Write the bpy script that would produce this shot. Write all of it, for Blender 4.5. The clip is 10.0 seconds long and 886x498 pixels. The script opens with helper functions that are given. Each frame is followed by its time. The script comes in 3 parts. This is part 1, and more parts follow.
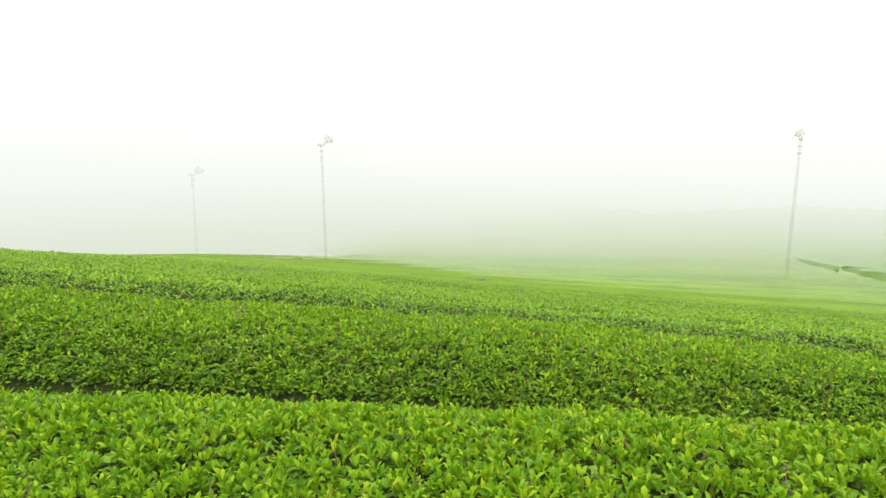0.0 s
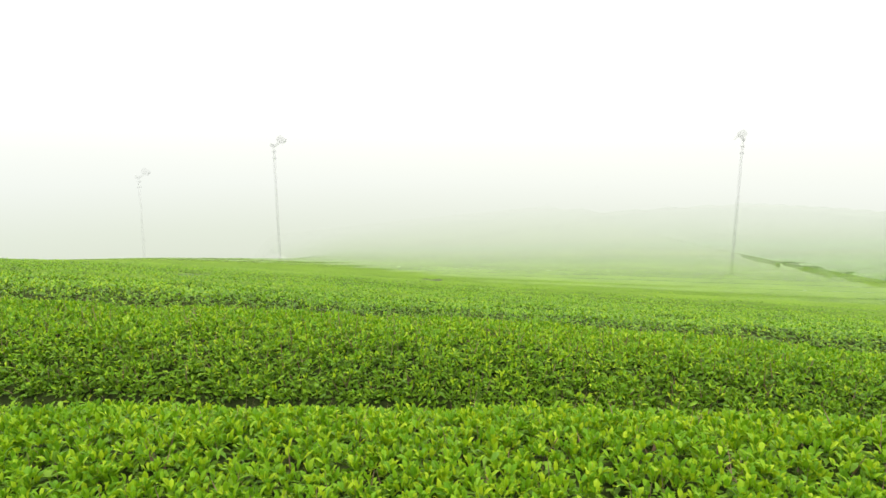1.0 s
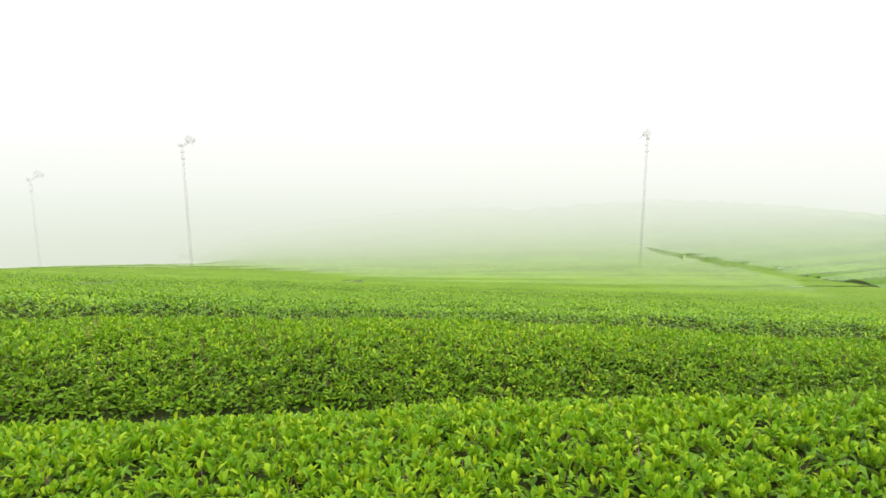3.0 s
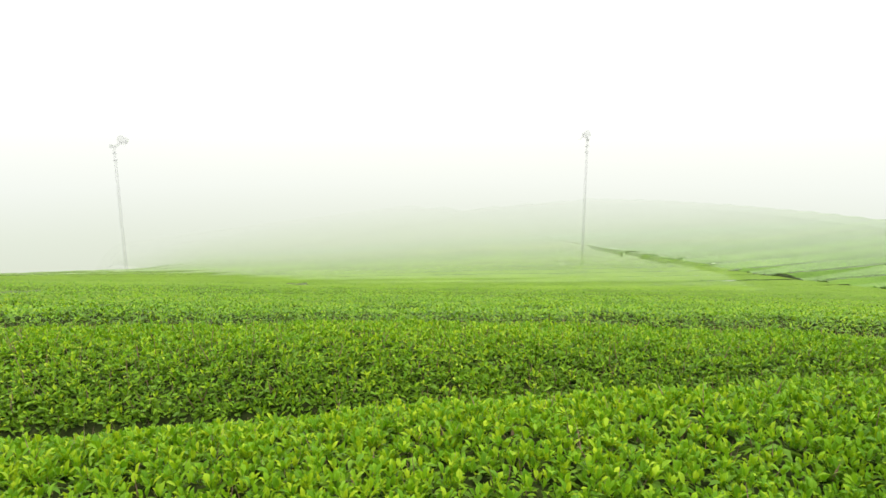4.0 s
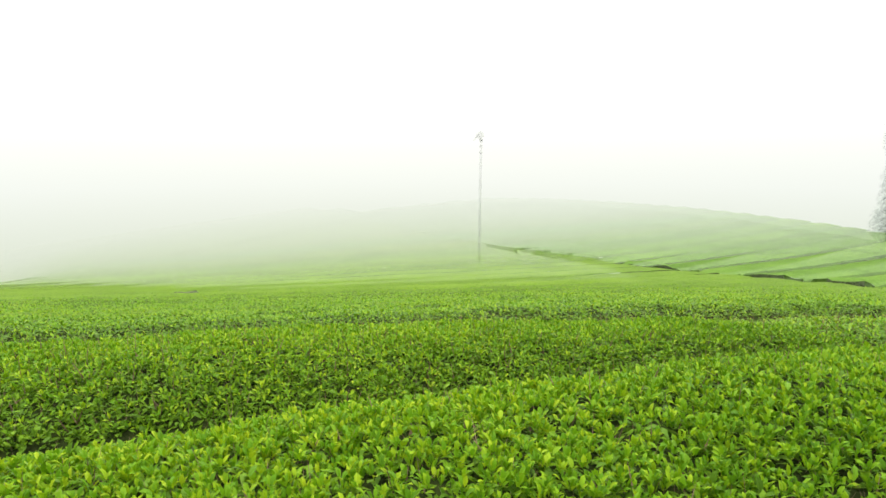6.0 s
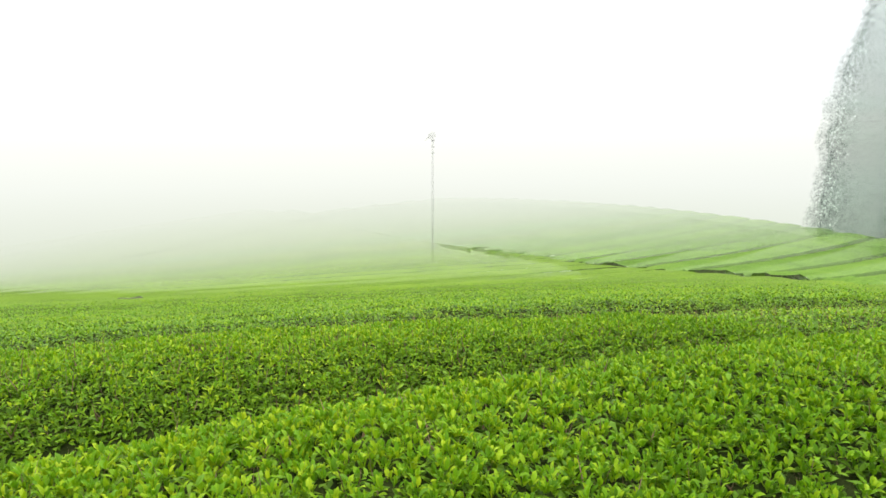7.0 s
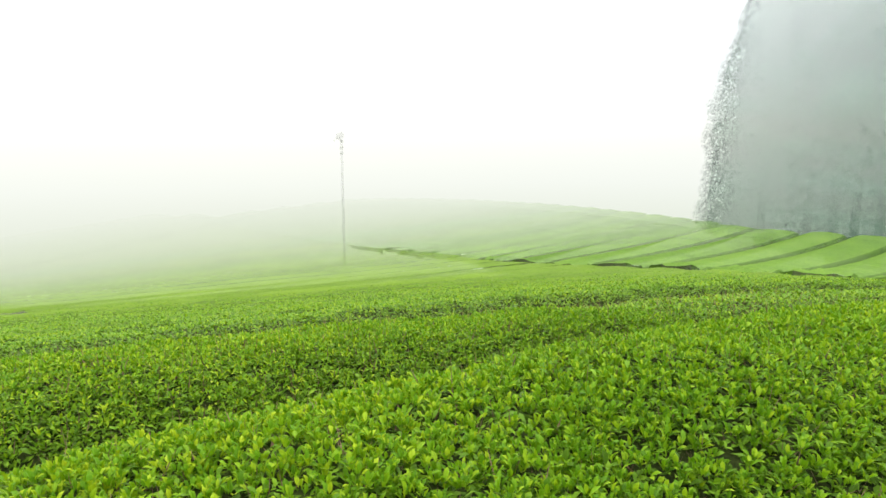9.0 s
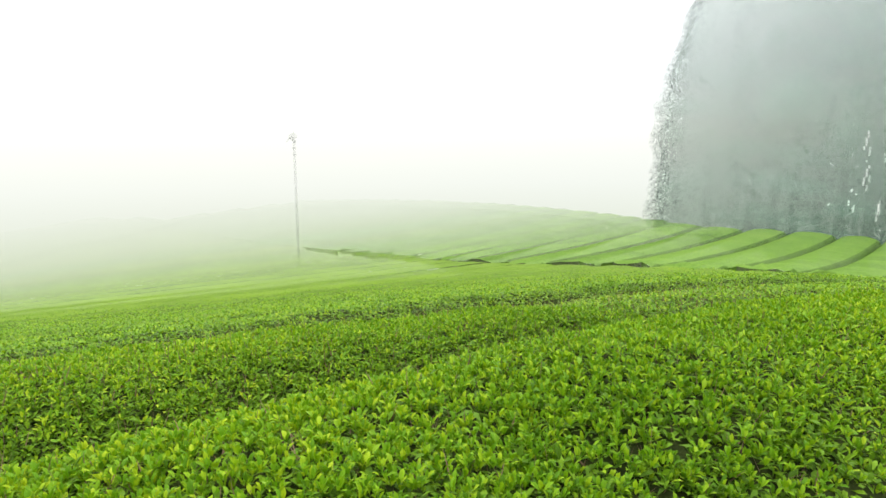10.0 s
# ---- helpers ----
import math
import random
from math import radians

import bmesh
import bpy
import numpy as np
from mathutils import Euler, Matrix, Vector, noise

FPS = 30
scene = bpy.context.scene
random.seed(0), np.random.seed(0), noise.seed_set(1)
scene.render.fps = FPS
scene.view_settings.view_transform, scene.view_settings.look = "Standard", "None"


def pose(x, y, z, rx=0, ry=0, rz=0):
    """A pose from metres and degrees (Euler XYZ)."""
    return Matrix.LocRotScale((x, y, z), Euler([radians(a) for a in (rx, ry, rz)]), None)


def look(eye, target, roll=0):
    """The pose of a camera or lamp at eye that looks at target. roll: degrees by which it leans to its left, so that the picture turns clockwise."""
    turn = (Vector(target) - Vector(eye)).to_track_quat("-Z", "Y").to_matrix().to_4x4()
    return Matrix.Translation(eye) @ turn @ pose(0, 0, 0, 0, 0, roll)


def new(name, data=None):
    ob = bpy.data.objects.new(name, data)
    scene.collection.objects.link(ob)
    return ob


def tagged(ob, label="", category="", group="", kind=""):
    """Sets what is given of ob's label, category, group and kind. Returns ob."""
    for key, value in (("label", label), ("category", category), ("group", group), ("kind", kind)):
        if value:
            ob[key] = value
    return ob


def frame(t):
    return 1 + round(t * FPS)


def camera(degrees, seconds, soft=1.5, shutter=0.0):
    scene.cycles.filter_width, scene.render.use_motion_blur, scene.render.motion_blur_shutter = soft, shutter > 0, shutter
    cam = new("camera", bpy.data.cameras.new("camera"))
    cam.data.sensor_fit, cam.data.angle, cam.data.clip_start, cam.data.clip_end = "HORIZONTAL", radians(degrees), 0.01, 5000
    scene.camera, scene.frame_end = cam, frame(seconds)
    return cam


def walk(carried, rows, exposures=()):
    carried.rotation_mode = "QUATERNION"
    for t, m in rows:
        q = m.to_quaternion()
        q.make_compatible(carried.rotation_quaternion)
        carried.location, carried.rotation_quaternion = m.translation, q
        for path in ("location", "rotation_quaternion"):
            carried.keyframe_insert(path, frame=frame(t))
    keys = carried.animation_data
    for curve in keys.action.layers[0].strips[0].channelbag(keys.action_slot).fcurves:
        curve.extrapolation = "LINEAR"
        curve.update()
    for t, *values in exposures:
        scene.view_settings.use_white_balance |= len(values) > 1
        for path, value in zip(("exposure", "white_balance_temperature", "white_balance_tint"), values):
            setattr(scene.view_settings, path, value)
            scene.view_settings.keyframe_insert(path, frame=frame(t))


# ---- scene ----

# ---- camera: it turns on its stand, the lens 0.105 m ahead of the pivot ----
EYE = 1.70
ARM = 0.105
cam = camera(71.52, 10.0, soft=1.5)
TURNS = (  # seconds, turn to the right, tilt, roll
    (0, 0.000, -9.111, 0.366),
    (0.5, 2.143, -9.080, 0.351),
    (1, 4.116, -9.048, 0.291),
    (1.5, 5.912, -9.052, 0.238),
    (2, 7.732, -9.063, 0.181),
    (2.5, 9.430, -9.080, 0.120),
    (4, 16.680, -9.007, 0.027),
    (4.5, 19.111, -8.980, 0.002),
    (5, 21.649, -8.962, -0.010),
    (5.5, 23.924, -8.951, -0.057),
    (7, 30.547, -8.938, -0.198),
    (7.5, 32.578, -8.930, -0.345),
    (8, 34.603, -8.921, -0.416),
    (8.5, 36.704, -8.933, -0.466),
    (9, 38.774, -8.962, -0.534),
    (9.5, 40.935, -8.965, -0.554),
    (10, 42.927, -8.942, -0.607),
)


def stand(turn, tilt, roll):
    a = radians(turn)
    eye = Vector((ARM * math.sin(a), ARM * (math.cos(a) - 1), EYE))
    aim = Vector((math.sin(a) * math.cos(radians(tilt)), math.cos(a) * math.cos(radians(tilt)), math.sin(radians(tilt))))
    return look(eye, eye + aim, roll)


walk(cam, [(t, stand(turn, tilt, roll)) for t, turn, tilt, roll in TURNS])

# ---- world and light: bright fog under a white sky, sun hidden ----
world = bpy.data.worlds.new("world")
scene.world = world
world.use_nodes = True
wn, wl = world.node_tree.nodes, world.node_tree.links
wn.clear()
w_out = wn.new("ShaderNodeOutputWorld")
sky = wn.new("ShaderNodeTexSky")
sky.sky_type, sky.sun_disc = "NISHITA", False
sky.sun_elevation, sky.sun_rotation = radians(55), radians(20)
sky_bg = wn.new("ShaderNodeBackground")
sky_bg.inputs["Strength"].default_value = 0.02
wl.new(sky.outputs[0], sky_bg.inputs["Color"])
coord = wn.new("ShaderNodeTexCoord")
split = wn.new("ShaderNodeSeparateXYZ")
wl.new(coord.outputs["Generated"], split.inputs[0])
lift = wn.new("ShaderNodeMapRange")
lift.inputs["From Min"].default_value, lift.inputs["From Max"].default_value = -0.25, 1.0
wl.new(split.outputs["Z"], lift.inputs["Value"])
ramp = wn.new("ShaderNodeValToRGB")
steps = ((-0.25, (0.64, 0.69, 0.54)), (-0.12, (0.765, 0.82, 0.71)), (-0.05, (0.858, 0.90, 0.85)), (0.02, (0.918, 0.945, 0.912)),
         (0.12, (1.02, 1.04, 1.02)), (0.40, (1.7, 1.72, 1.7)), (1.0, (3.4, 3.4, 3.3)))
cr = ramp.color_ramp
while len(cr.elements) < len(steps):
    cr.elements.new(0.5)
for el, (z, c) in zip(cr.elements, steps):
    el.position = (z + 0.25) / 1.25
    el.color = (*[v / 3.5 for v in c], 1)
wl.new(lift.outputs[0], ramp.inputs[0])
fog_bg = wn.new("ShaderNodeBackground")
fog_bg.inputs["Strength"].default_value = 3.5
wl.new(ramp.outputs[0], fog_bg.inputs["Color"])
both = wn.new("ShaderNodeAddShader")
wl.new(sky_bg.outputs[0], both.inputs[0])
wl.new(fog_bg.outputs[0], both.inputs[1])
wl.new(both.outputs[0], w_out.inputs["Surface"])

sun = new("sun", bpy.data.lights.new("sun", "SUN"))
sun.data.energy, sun.data.angle, sun.data.color = 1.5, radians(35), (1.0, 0.97, 0.9)
sun.matrix_world = look((0, 0, 40), (-8, -14, 0))
scene.cycles.transparent_max_bounces = 64

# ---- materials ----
MIST_FADE = 0.0225     # haze put into the materials: share of a surface faded per metre
MIST_FADE_FROM = 1.0  # no fading nearer the lookout than this


def maths(nt, op, a, b=None):
    n = nt.nodes.new("ShaderNodeMath")
    n.operation = op
    for k, v in enumerate((a, b)):
        if v is None:
            continue
        if isinstance(v, (int, float)):
            n.inputs[k].default_value = v
        else:
            nt.links.new(v, n.inputs[k])
    return n.outputs[0]


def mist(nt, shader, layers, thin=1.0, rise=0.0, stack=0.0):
    """Haze put into the materials: surfaces turn see-through with distance from the lookout and show the bright world
    behind; layers: how many sheets lie behind one another; stack: so many more where the hedges stand one behind the
    other.
    """
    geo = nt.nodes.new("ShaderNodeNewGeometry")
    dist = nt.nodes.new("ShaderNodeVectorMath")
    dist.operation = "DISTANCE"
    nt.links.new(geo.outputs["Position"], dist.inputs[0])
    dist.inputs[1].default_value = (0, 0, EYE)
    d = maths(nt, "MAXIMUM", maths(nt, "SUBTRACT", dist.outputs["Value"], MIST_FADE_FROM), 0.0)
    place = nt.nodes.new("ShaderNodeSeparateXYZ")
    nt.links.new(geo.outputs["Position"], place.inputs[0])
    fade_share = nt.nodes.new("ShaderNodeMapRange")  # less of the haze fade is put in at low y, beside the wood
    fade_share.interpolation_type = "SMOOTHSTEP"
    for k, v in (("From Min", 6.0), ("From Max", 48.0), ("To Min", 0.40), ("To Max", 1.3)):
        fade_share.inputs[k].default_value = v
    nt.links.new(place.outputs["Y"], fade_share.inputs["Value"])
    d = maths(nt, "MULTIPLY", d, fade_share.outputs[0])
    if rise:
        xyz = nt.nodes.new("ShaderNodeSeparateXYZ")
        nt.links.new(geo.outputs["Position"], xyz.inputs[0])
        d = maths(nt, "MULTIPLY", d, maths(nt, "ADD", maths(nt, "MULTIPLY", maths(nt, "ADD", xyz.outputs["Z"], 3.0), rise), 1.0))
    clear = maths(nt, "EXPONENT", maths(nt, "MULTIPLY", maths(nt, "POWER", maths(nt, "MULTIPLY", d, MIST_FADE * thin), 1.45), -1.0))
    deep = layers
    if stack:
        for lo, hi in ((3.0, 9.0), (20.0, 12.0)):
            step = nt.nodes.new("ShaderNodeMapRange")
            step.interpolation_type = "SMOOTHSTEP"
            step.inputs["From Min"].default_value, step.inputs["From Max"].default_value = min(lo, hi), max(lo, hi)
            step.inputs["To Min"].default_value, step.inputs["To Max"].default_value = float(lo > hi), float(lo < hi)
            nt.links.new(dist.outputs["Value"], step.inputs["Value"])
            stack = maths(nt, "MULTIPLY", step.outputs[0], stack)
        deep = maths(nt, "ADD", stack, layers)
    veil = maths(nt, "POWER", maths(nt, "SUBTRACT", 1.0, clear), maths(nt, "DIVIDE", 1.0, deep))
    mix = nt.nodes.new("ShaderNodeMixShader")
    see_through = nt.nodes.new("ShaderNodeBsdfTransparent")
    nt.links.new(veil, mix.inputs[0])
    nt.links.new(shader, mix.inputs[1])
    nt.links.new(see_through.outputs[0], mix.inputs[2])
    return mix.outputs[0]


def material(name, colours, rough=0.6, metal=0.0, spread="island", scale=8.0, bump=0.0, glow=0.0, layers=0, thin=1.0, rise=0.0, patch=0.25, spec=0.5, pale_sheen=0.0, each=0.0, stack=0.0):
    """colours: ramp from dark to light. spread: what chooses along the ramp (island, object, noise). glow: share of light let through leaves."""
    m = bpy.data.materials.new(name)
    m.use_nodes = True
    nt = m.node_tree
    nt.nodes.clear()
    out = nt.nodes.new("ShaderNodeOutputMaterial")
    p = nt.nodes.new("ShaderNodeBsdfPrincipled")
    p.inputs["Roughness"].default_value, p.inputs["Metallic"].default_value = rough, metal
    p.inputs["Specular IOR Level"].default_value = spec
    # sheen added to brighten the farther hedge rows, seen at grazing angles
    p.inputs["Sheen Weight"].default_value, p.inputs["Sheen Roughness"].default_value = pale_sheen, 0.5
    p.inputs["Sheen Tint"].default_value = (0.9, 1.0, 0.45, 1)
    geo = nt.nodes.new("ShaderNodeNewGeometry")
    fine = nt.nodes.new("ShaderNodeTexNoise")
    fine.inputs["Scale"].default_value, fine.inputs["Detail"].default_value = scale, 6.0
    nt.links.new(geo.outputs["Position"], fine.inputs["Vector"])
    broad = nt.nodes.new("ShaderNodeTexNoise")
    broad.inputs["Scale"].default_value, broad.inputs["Detail"].default_value = 0.45, 3.0
    nt.links.new(geo.outputs["Position"], broad.inputs["Vector"])
    if spread == "island":
        pick = geo.outputs["Random Per Island"]
    elif spread == "object":
        pick = nt.nodes.new("ShaderNodeObjectInfo").outputs["Random"]
    else:
        pick = maths(nt, "ADD", maths(nt, "MULTIPLY", maths(nt, "SUBTRACT", fine.outputs["Fac"], 0.5), 2.0), 0.5)
    pick = maths(nt, "ADD", maths(nt, "MULTIPLY", pick, 1.0 - patch),
                 maths(nt, "MULTIPLY", maths(nt, "ADD", maths(nt, "MULTIPLY", maths(nt, "SUBTRACT", broad.outputs["Fac"], 0.5), 2.5), 0.5), patch))
    if each:
        pick = maths(nt, "ADD", pick, maths(nt, "MULTIPLY", maths(nt, "SUBTRACT", nt.nodes.new("ShaderNodeObjectInfo").outputs["Random"], 0.5), each))
    r = nt.nodes.new("ShaderNodeValToRGB")
    while len(r.color_ramp.elements) < len(colours):
        r.color_ramp.elements.new(0.5)
    for k, (e, c) in enumerate(zip(r.color_ramp.elements, colours)):
        e.position, e.color = k / max(1, len(colours) - 1), (*c, 1)
    nt.links.new(pick, r.inputs[0])
    nt.links.new(r.outputs[0], p.inputs["Base Color"])
    if bump:
        b = nt.nodes.new("ShaderNodeBump")
        b.inputs["Strength"].default_value, b.inputs["Distance"].default_value = 1.0, bump
        nt.links.new(fine.outputs["Fac"], b.inputs["Height"])
        nt.links.new(b.outputs[0], p.inputs["Normal"])
    shader = p.outputs[0]
    if glow:
        tr = nt.nodes.new("ShaderNodeBsdfTranslucent")
        nt.links.new(r.outputs[0], tr.inputs["Color"])
        mx = nt.nodes.new("ShaderNodeMixShader")
        mx.inputs[0].default_value = glow
        nt.links.new(shader, mx.inputs[1])
        nt.links.new(tr.outputs[0], mx.inputs[2])
        shader = mx.outputs[0]
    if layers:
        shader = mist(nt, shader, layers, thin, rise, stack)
    nt.links.new(shader, out.inputs["Surface"])
    return m


young = material("young_tea_leaf", [(0.046, 0.125, 0.002), (0.112, 0.258, 0.003), (0.185, 0.335, 0.004), (0.34, 0.445, 0.010)], rough=0.5, glow=0.28, spec=0.2, scale=30, pale_sheen=0.06, layers=1.0, stack=1.6, patch=0.2)
mature = material("mature_tea_leaf", [(0.038, 0.09, 0.003), (0.088, 0.185, 0.004), (0.148, 0.265, 0.006)], rough=0.5, glow=0.15, spec=0.15, scale=30, pale_sheen=0.04, layers=1.0, stack=1.6, patch=0.2)
# near-black: the shade inside the hedge is put into this colour
inner = material("hedge_inside_shade", [(0.012, 0.016, 0.005), (0.030, 0.042, 0.011), (0.055, 0.07, 0.018)], rough=0.9, spread="noise", scale=25, bump=0.02, layers=1.0, stack=2.0, spec=0.03)
canopy = material("clipped_tea_canopy", [(0.056, 0.112, 0.016), (0.10, 0.188, 0.027), (0.147, 0.242, 0.038)], rough=0.8, pale_sheen=0.03, spread="noise", scale=9, bump=0.05, layers=1.0, patch=0.35, spec=0.03, each=0.25)
slope_canopy = material("clipped_tea_canopy_downhill", [(0.06, 0.115, 0.012), (0.115, 0.20, 0.018), (0.172, 0.275, 0.025)], rough=0.8, pale_sheen=0.06, stack=1.6, spread="noise", scale=14, bump=0.08, layers=1.0, patch=0.35, spec=0.05, each=0.25)
# bare twigs; on hedge ends this colour also stands in for shade
twig_shade = material("twigs_and_end_shade", [(0.065, 0.085, 0.045), (0.105, 0.13, 0.062), (0.155, 0.18, 0.088)], rough=0.95, spread="noise", scale=18, bump=0.03, layers=1.6, spec=0.03, thin=1.0)
# darker greens for hedge sides and ends, with furrow shade in the colour
hill_hedge_shade = material("hill_hedge_shade", [(0.038, 0.075, 0.013), (0.07, 0.132, 0.02), (0.105, 0.185, 0.028)], rough=0.95, spread="noise", scale=14, bump=0.03, layers=1.0, spec=0.03)
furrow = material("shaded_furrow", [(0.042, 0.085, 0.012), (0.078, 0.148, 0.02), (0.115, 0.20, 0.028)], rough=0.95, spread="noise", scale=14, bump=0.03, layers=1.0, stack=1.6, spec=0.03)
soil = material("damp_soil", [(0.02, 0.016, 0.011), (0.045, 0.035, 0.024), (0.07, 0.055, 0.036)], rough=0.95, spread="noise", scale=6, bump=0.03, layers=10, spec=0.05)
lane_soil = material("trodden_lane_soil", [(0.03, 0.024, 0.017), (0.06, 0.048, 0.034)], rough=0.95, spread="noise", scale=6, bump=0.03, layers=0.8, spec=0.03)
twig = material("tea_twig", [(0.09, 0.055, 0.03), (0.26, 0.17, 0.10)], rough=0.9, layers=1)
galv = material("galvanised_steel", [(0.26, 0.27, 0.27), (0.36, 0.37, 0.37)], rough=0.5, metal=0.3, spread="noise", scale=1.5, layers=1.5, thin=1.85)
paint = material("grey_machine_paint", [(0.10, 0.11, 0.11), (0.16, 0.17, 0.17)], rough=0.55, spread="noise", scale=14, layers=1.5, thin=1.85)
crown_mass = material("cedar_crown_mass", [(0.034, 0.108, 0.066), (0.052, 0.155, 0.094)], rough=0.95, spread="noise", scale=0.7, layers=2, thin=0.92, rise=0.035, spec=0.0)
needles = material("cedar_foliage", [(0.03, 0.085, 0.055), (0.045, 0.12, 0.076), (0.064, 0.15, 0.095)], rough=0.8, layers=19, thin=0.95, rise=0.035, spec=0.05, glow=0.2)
# same foliage colours, faded almost away by the haze put into it
faded_needles = material("cedar_foliage_faded", [(0.03, 0.085, 0.055), (0.045, 0.12, 0.076), (0.064, 0.15, 0.095)], rough=0.8, layers=70, thin=1.1, rise=0.06, spec=0.05, glow=0.2)
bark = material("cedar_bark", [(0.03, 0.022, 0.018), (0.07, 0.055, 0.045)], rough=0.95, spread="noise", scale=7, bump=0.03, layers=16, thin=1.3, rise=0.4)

# ---- the lie of the land ----
LAND = np.array([-0.24284, 0.02467, -0.00108, 0.02842, -0.0077, -0.00083, -0.01258, 0.01428, 0.00843, 0.10967, 0.00096, -0.02897, -0.01689, -0.00909, -0.02305])


def ease(a, b, v):
    t = np.clip((v - a) / (b - a), 0, 1)
    return t * t * (3 - 2 * t)


def top(x, y):
    """Height of the clipped hedge tops at a place of the plan."""
    x, y = np.broadcast_arrays(np.asarray(x, float), np.asarray(y, float))
    r = np.hypot(x, y)
    a = np.clip(np.arctan2(x, y), -0.95, 1.56) - 0.35
    rc = np.clip(r, 1.6, 78.0)
    lg = np.log(rc) - 2.2
    g, k = np.zeros_like(r), 0
    for i in range(5):
        for j in range(5 - i):
            g = g + LAND[k] * a ** i * lg ** j
            k += 1
    z = rc * g
    az = np.degrees(a + 0.35)
    z = z - 0.014 * np.clip(r - 33, 0, 40) ** 2 * ease(-11, -21, az)    # beyond the brow the field falls away
    z = z - 0.9 * ease(32, 46, r) * ease(86, 58, r) * ease(-4, -13, az) * ease(-24, -14, az)  # a dip before the far slope
    z = z - 0.030 * np.clip(r - np.clip(66 - 0.78 * (az - 33), 40, 68), 0, 40) ** 2 * ease(22, 34, az)  # and behind the far hill
    z = z - 0.006 * r * ease(-18, -36, az) - 0.005 * r * ease(14, 28, r) * ease(70, 40, r) * ease(22, 4, az)
    near = ease(1.5, 2.3, r)
    z = -0.84 * (1 - near) + z * near
    back = ease(0, -20, y)
    z = z * (1 - back) - 0.84 * back
    return z + EYE


HEDGE = 0.66  # furrow to top


def bend(x):
    """How far the rows lean towards the lookout along their length."""
    x = np.asarray(x, float)
    return 0.10 * x + 0.012 * np.clip(x, 0, 6) ** 2 + 0.13 * np.clip(x - 6, 0, None)


# ---- building blocks ----
def thing(name, label, category, group="", kind="", at=(0, 0, 0)):
    ob = new(name)
    ob.location = at
    return tagged(ob, label, category, group, kind)


def hang(ob, parent):
    ob.parent = parent
    return ob


def part(name, bm, mat, parent, label=""):
    me = bpy.data.meshes.new(name)
    bm.to_mesh(me)
    bm.free()
    me.materials.append(mat)
    ob = hang(new(name, me), parent)
    return tagged(ob, label)


def mesh_of(name, verts, faces, mat, smooth=False):
    """A mesh from arrays: faces all of one length."""
    me = bpy.data.meshes.new(name)
    verts, faces = np.asarray(verts, np.float32), np.asarray(faces, np.int32)
    k = faces.shape[1]
    me.vertices.add(len(verts))
    me.vertices.foreach_set("co", verts.ravel())
    me.loops.add(faces.size)
    me.loops.foreach_set("vertex_index", faces.ravel())
    me.polygons.add(len(faces))
    me.polygons.foreach_set("loop_start", np.arange(0, faces.size, k, dtype=np.int32))
    me.polygons.foreach_set("use_smooth", np.full(len(faces), smooth))
    me.update(calc_edges=True)
    me.materials.append(mat)
    return me


def tube(bm, pts, radii, sides=8):
    rings = []
    for k, (p, r) in enumerate(zip(pts, radii)):
        p = Vector(p)
        way = (Vector(pts[min(k + 1, len(pts) - 1)]) - Vector(pts[max(k - 1, 0)])).normalized()
        q = way.to_track_quat("Z", "Y")
        rings.append([bm.verts.new(p + q @ Vector((r * math.cos(a), r * math.sin(a), 0))) for a in [2 * math.pi * i / sides for i in range(sides)]])
    for a, b in zip(rings, rings[1:]):
        for i in range(sides):
            f = bm.faces.new((a[i], a[(i + 1) % sides], b[(i + 1) % sides], b[i]))
            f.smooth = True
    bm.faces.new(rings[0][::-1])
    bm.faces.new(rings[-1])


def box(bm, at, size, turn=None, bevel=0.01):
    m = Matrix.Translation(at) @ (turn.to_4x4() if turn else Matrix()) @ Matrix.Diagonal((*size, 1))
    made = bmesh.ops.create_cube(bm, size=1, matrix=m)
    edges = list({e for v in made["verts"] for e in v.link_edges})
    bmesh.ops.bevel(bm, geom=edges, offset=bevel, segments=2, affect="EDGES")


# ---- ground: one sheet to the horizon ----
rad = np.concatenate([np.linspace(0.3, 6, 14), np.geomspace(6.6, 80, 46), np.array([100, 140, 200, 300, 500, 900])])
ang = np.radians(np.arange(0, 360, 3.0))
rr, aa = np.meshgrid(rad, ang, indexing="ij")
gx, gy = rr * np.sin(aa), rr * np.cos(aa)
gz = top(gx, gy) - HEDGE - 0.02 + 0.02 * np.sin(gx * 3.1) * np.sin(gy * 2.7)
verts = np.stack([gx, gy, gz], -1).reshape(-1, 3)
verts = np.concatenate([verts, [[0, 0, float(gz[0].mean())]]])
na = len(ang)
faces = [(i * na + j, i * na + (j + 1) % na, (i + 1) * na + (j + 1) % na, (i + 1) * na + j) for i in range(len(rad) - 1) for j in range(na)]
faces += [(len(verts) - 1, (j + 1) % na, j, j) for j in range(na)]
bm = bmesh.new()
vs = [bm.verts.new(v) for v in verts]
for f in faces:
    bm.faces.new([vs[i] for i in dict.fromkeys(f)]).smooth = True
me = bpy.data.meshes.new("ground")
bm.to_mesh(me)
bm.free()
me.materials.append(soil)
ground = tagged(new("ground", me), "damp brown soil of a sloping tea field", "ground", kind="structure")

# ---- tea hedges ----
GAPS = ((-3.6, 10.6, 0.24), (1.0, 19.85, 0.36))  # places where a bush is missing


def drop(s):
    """Fall of a hedge's barrel-shaped surface below its top, across it (s from -1 to 1)."""
    a = np.abs(s)
    return 0.31 * a ** 2.7 + (HEDGE - 0.31) * ease(0.84, 1.0, a)


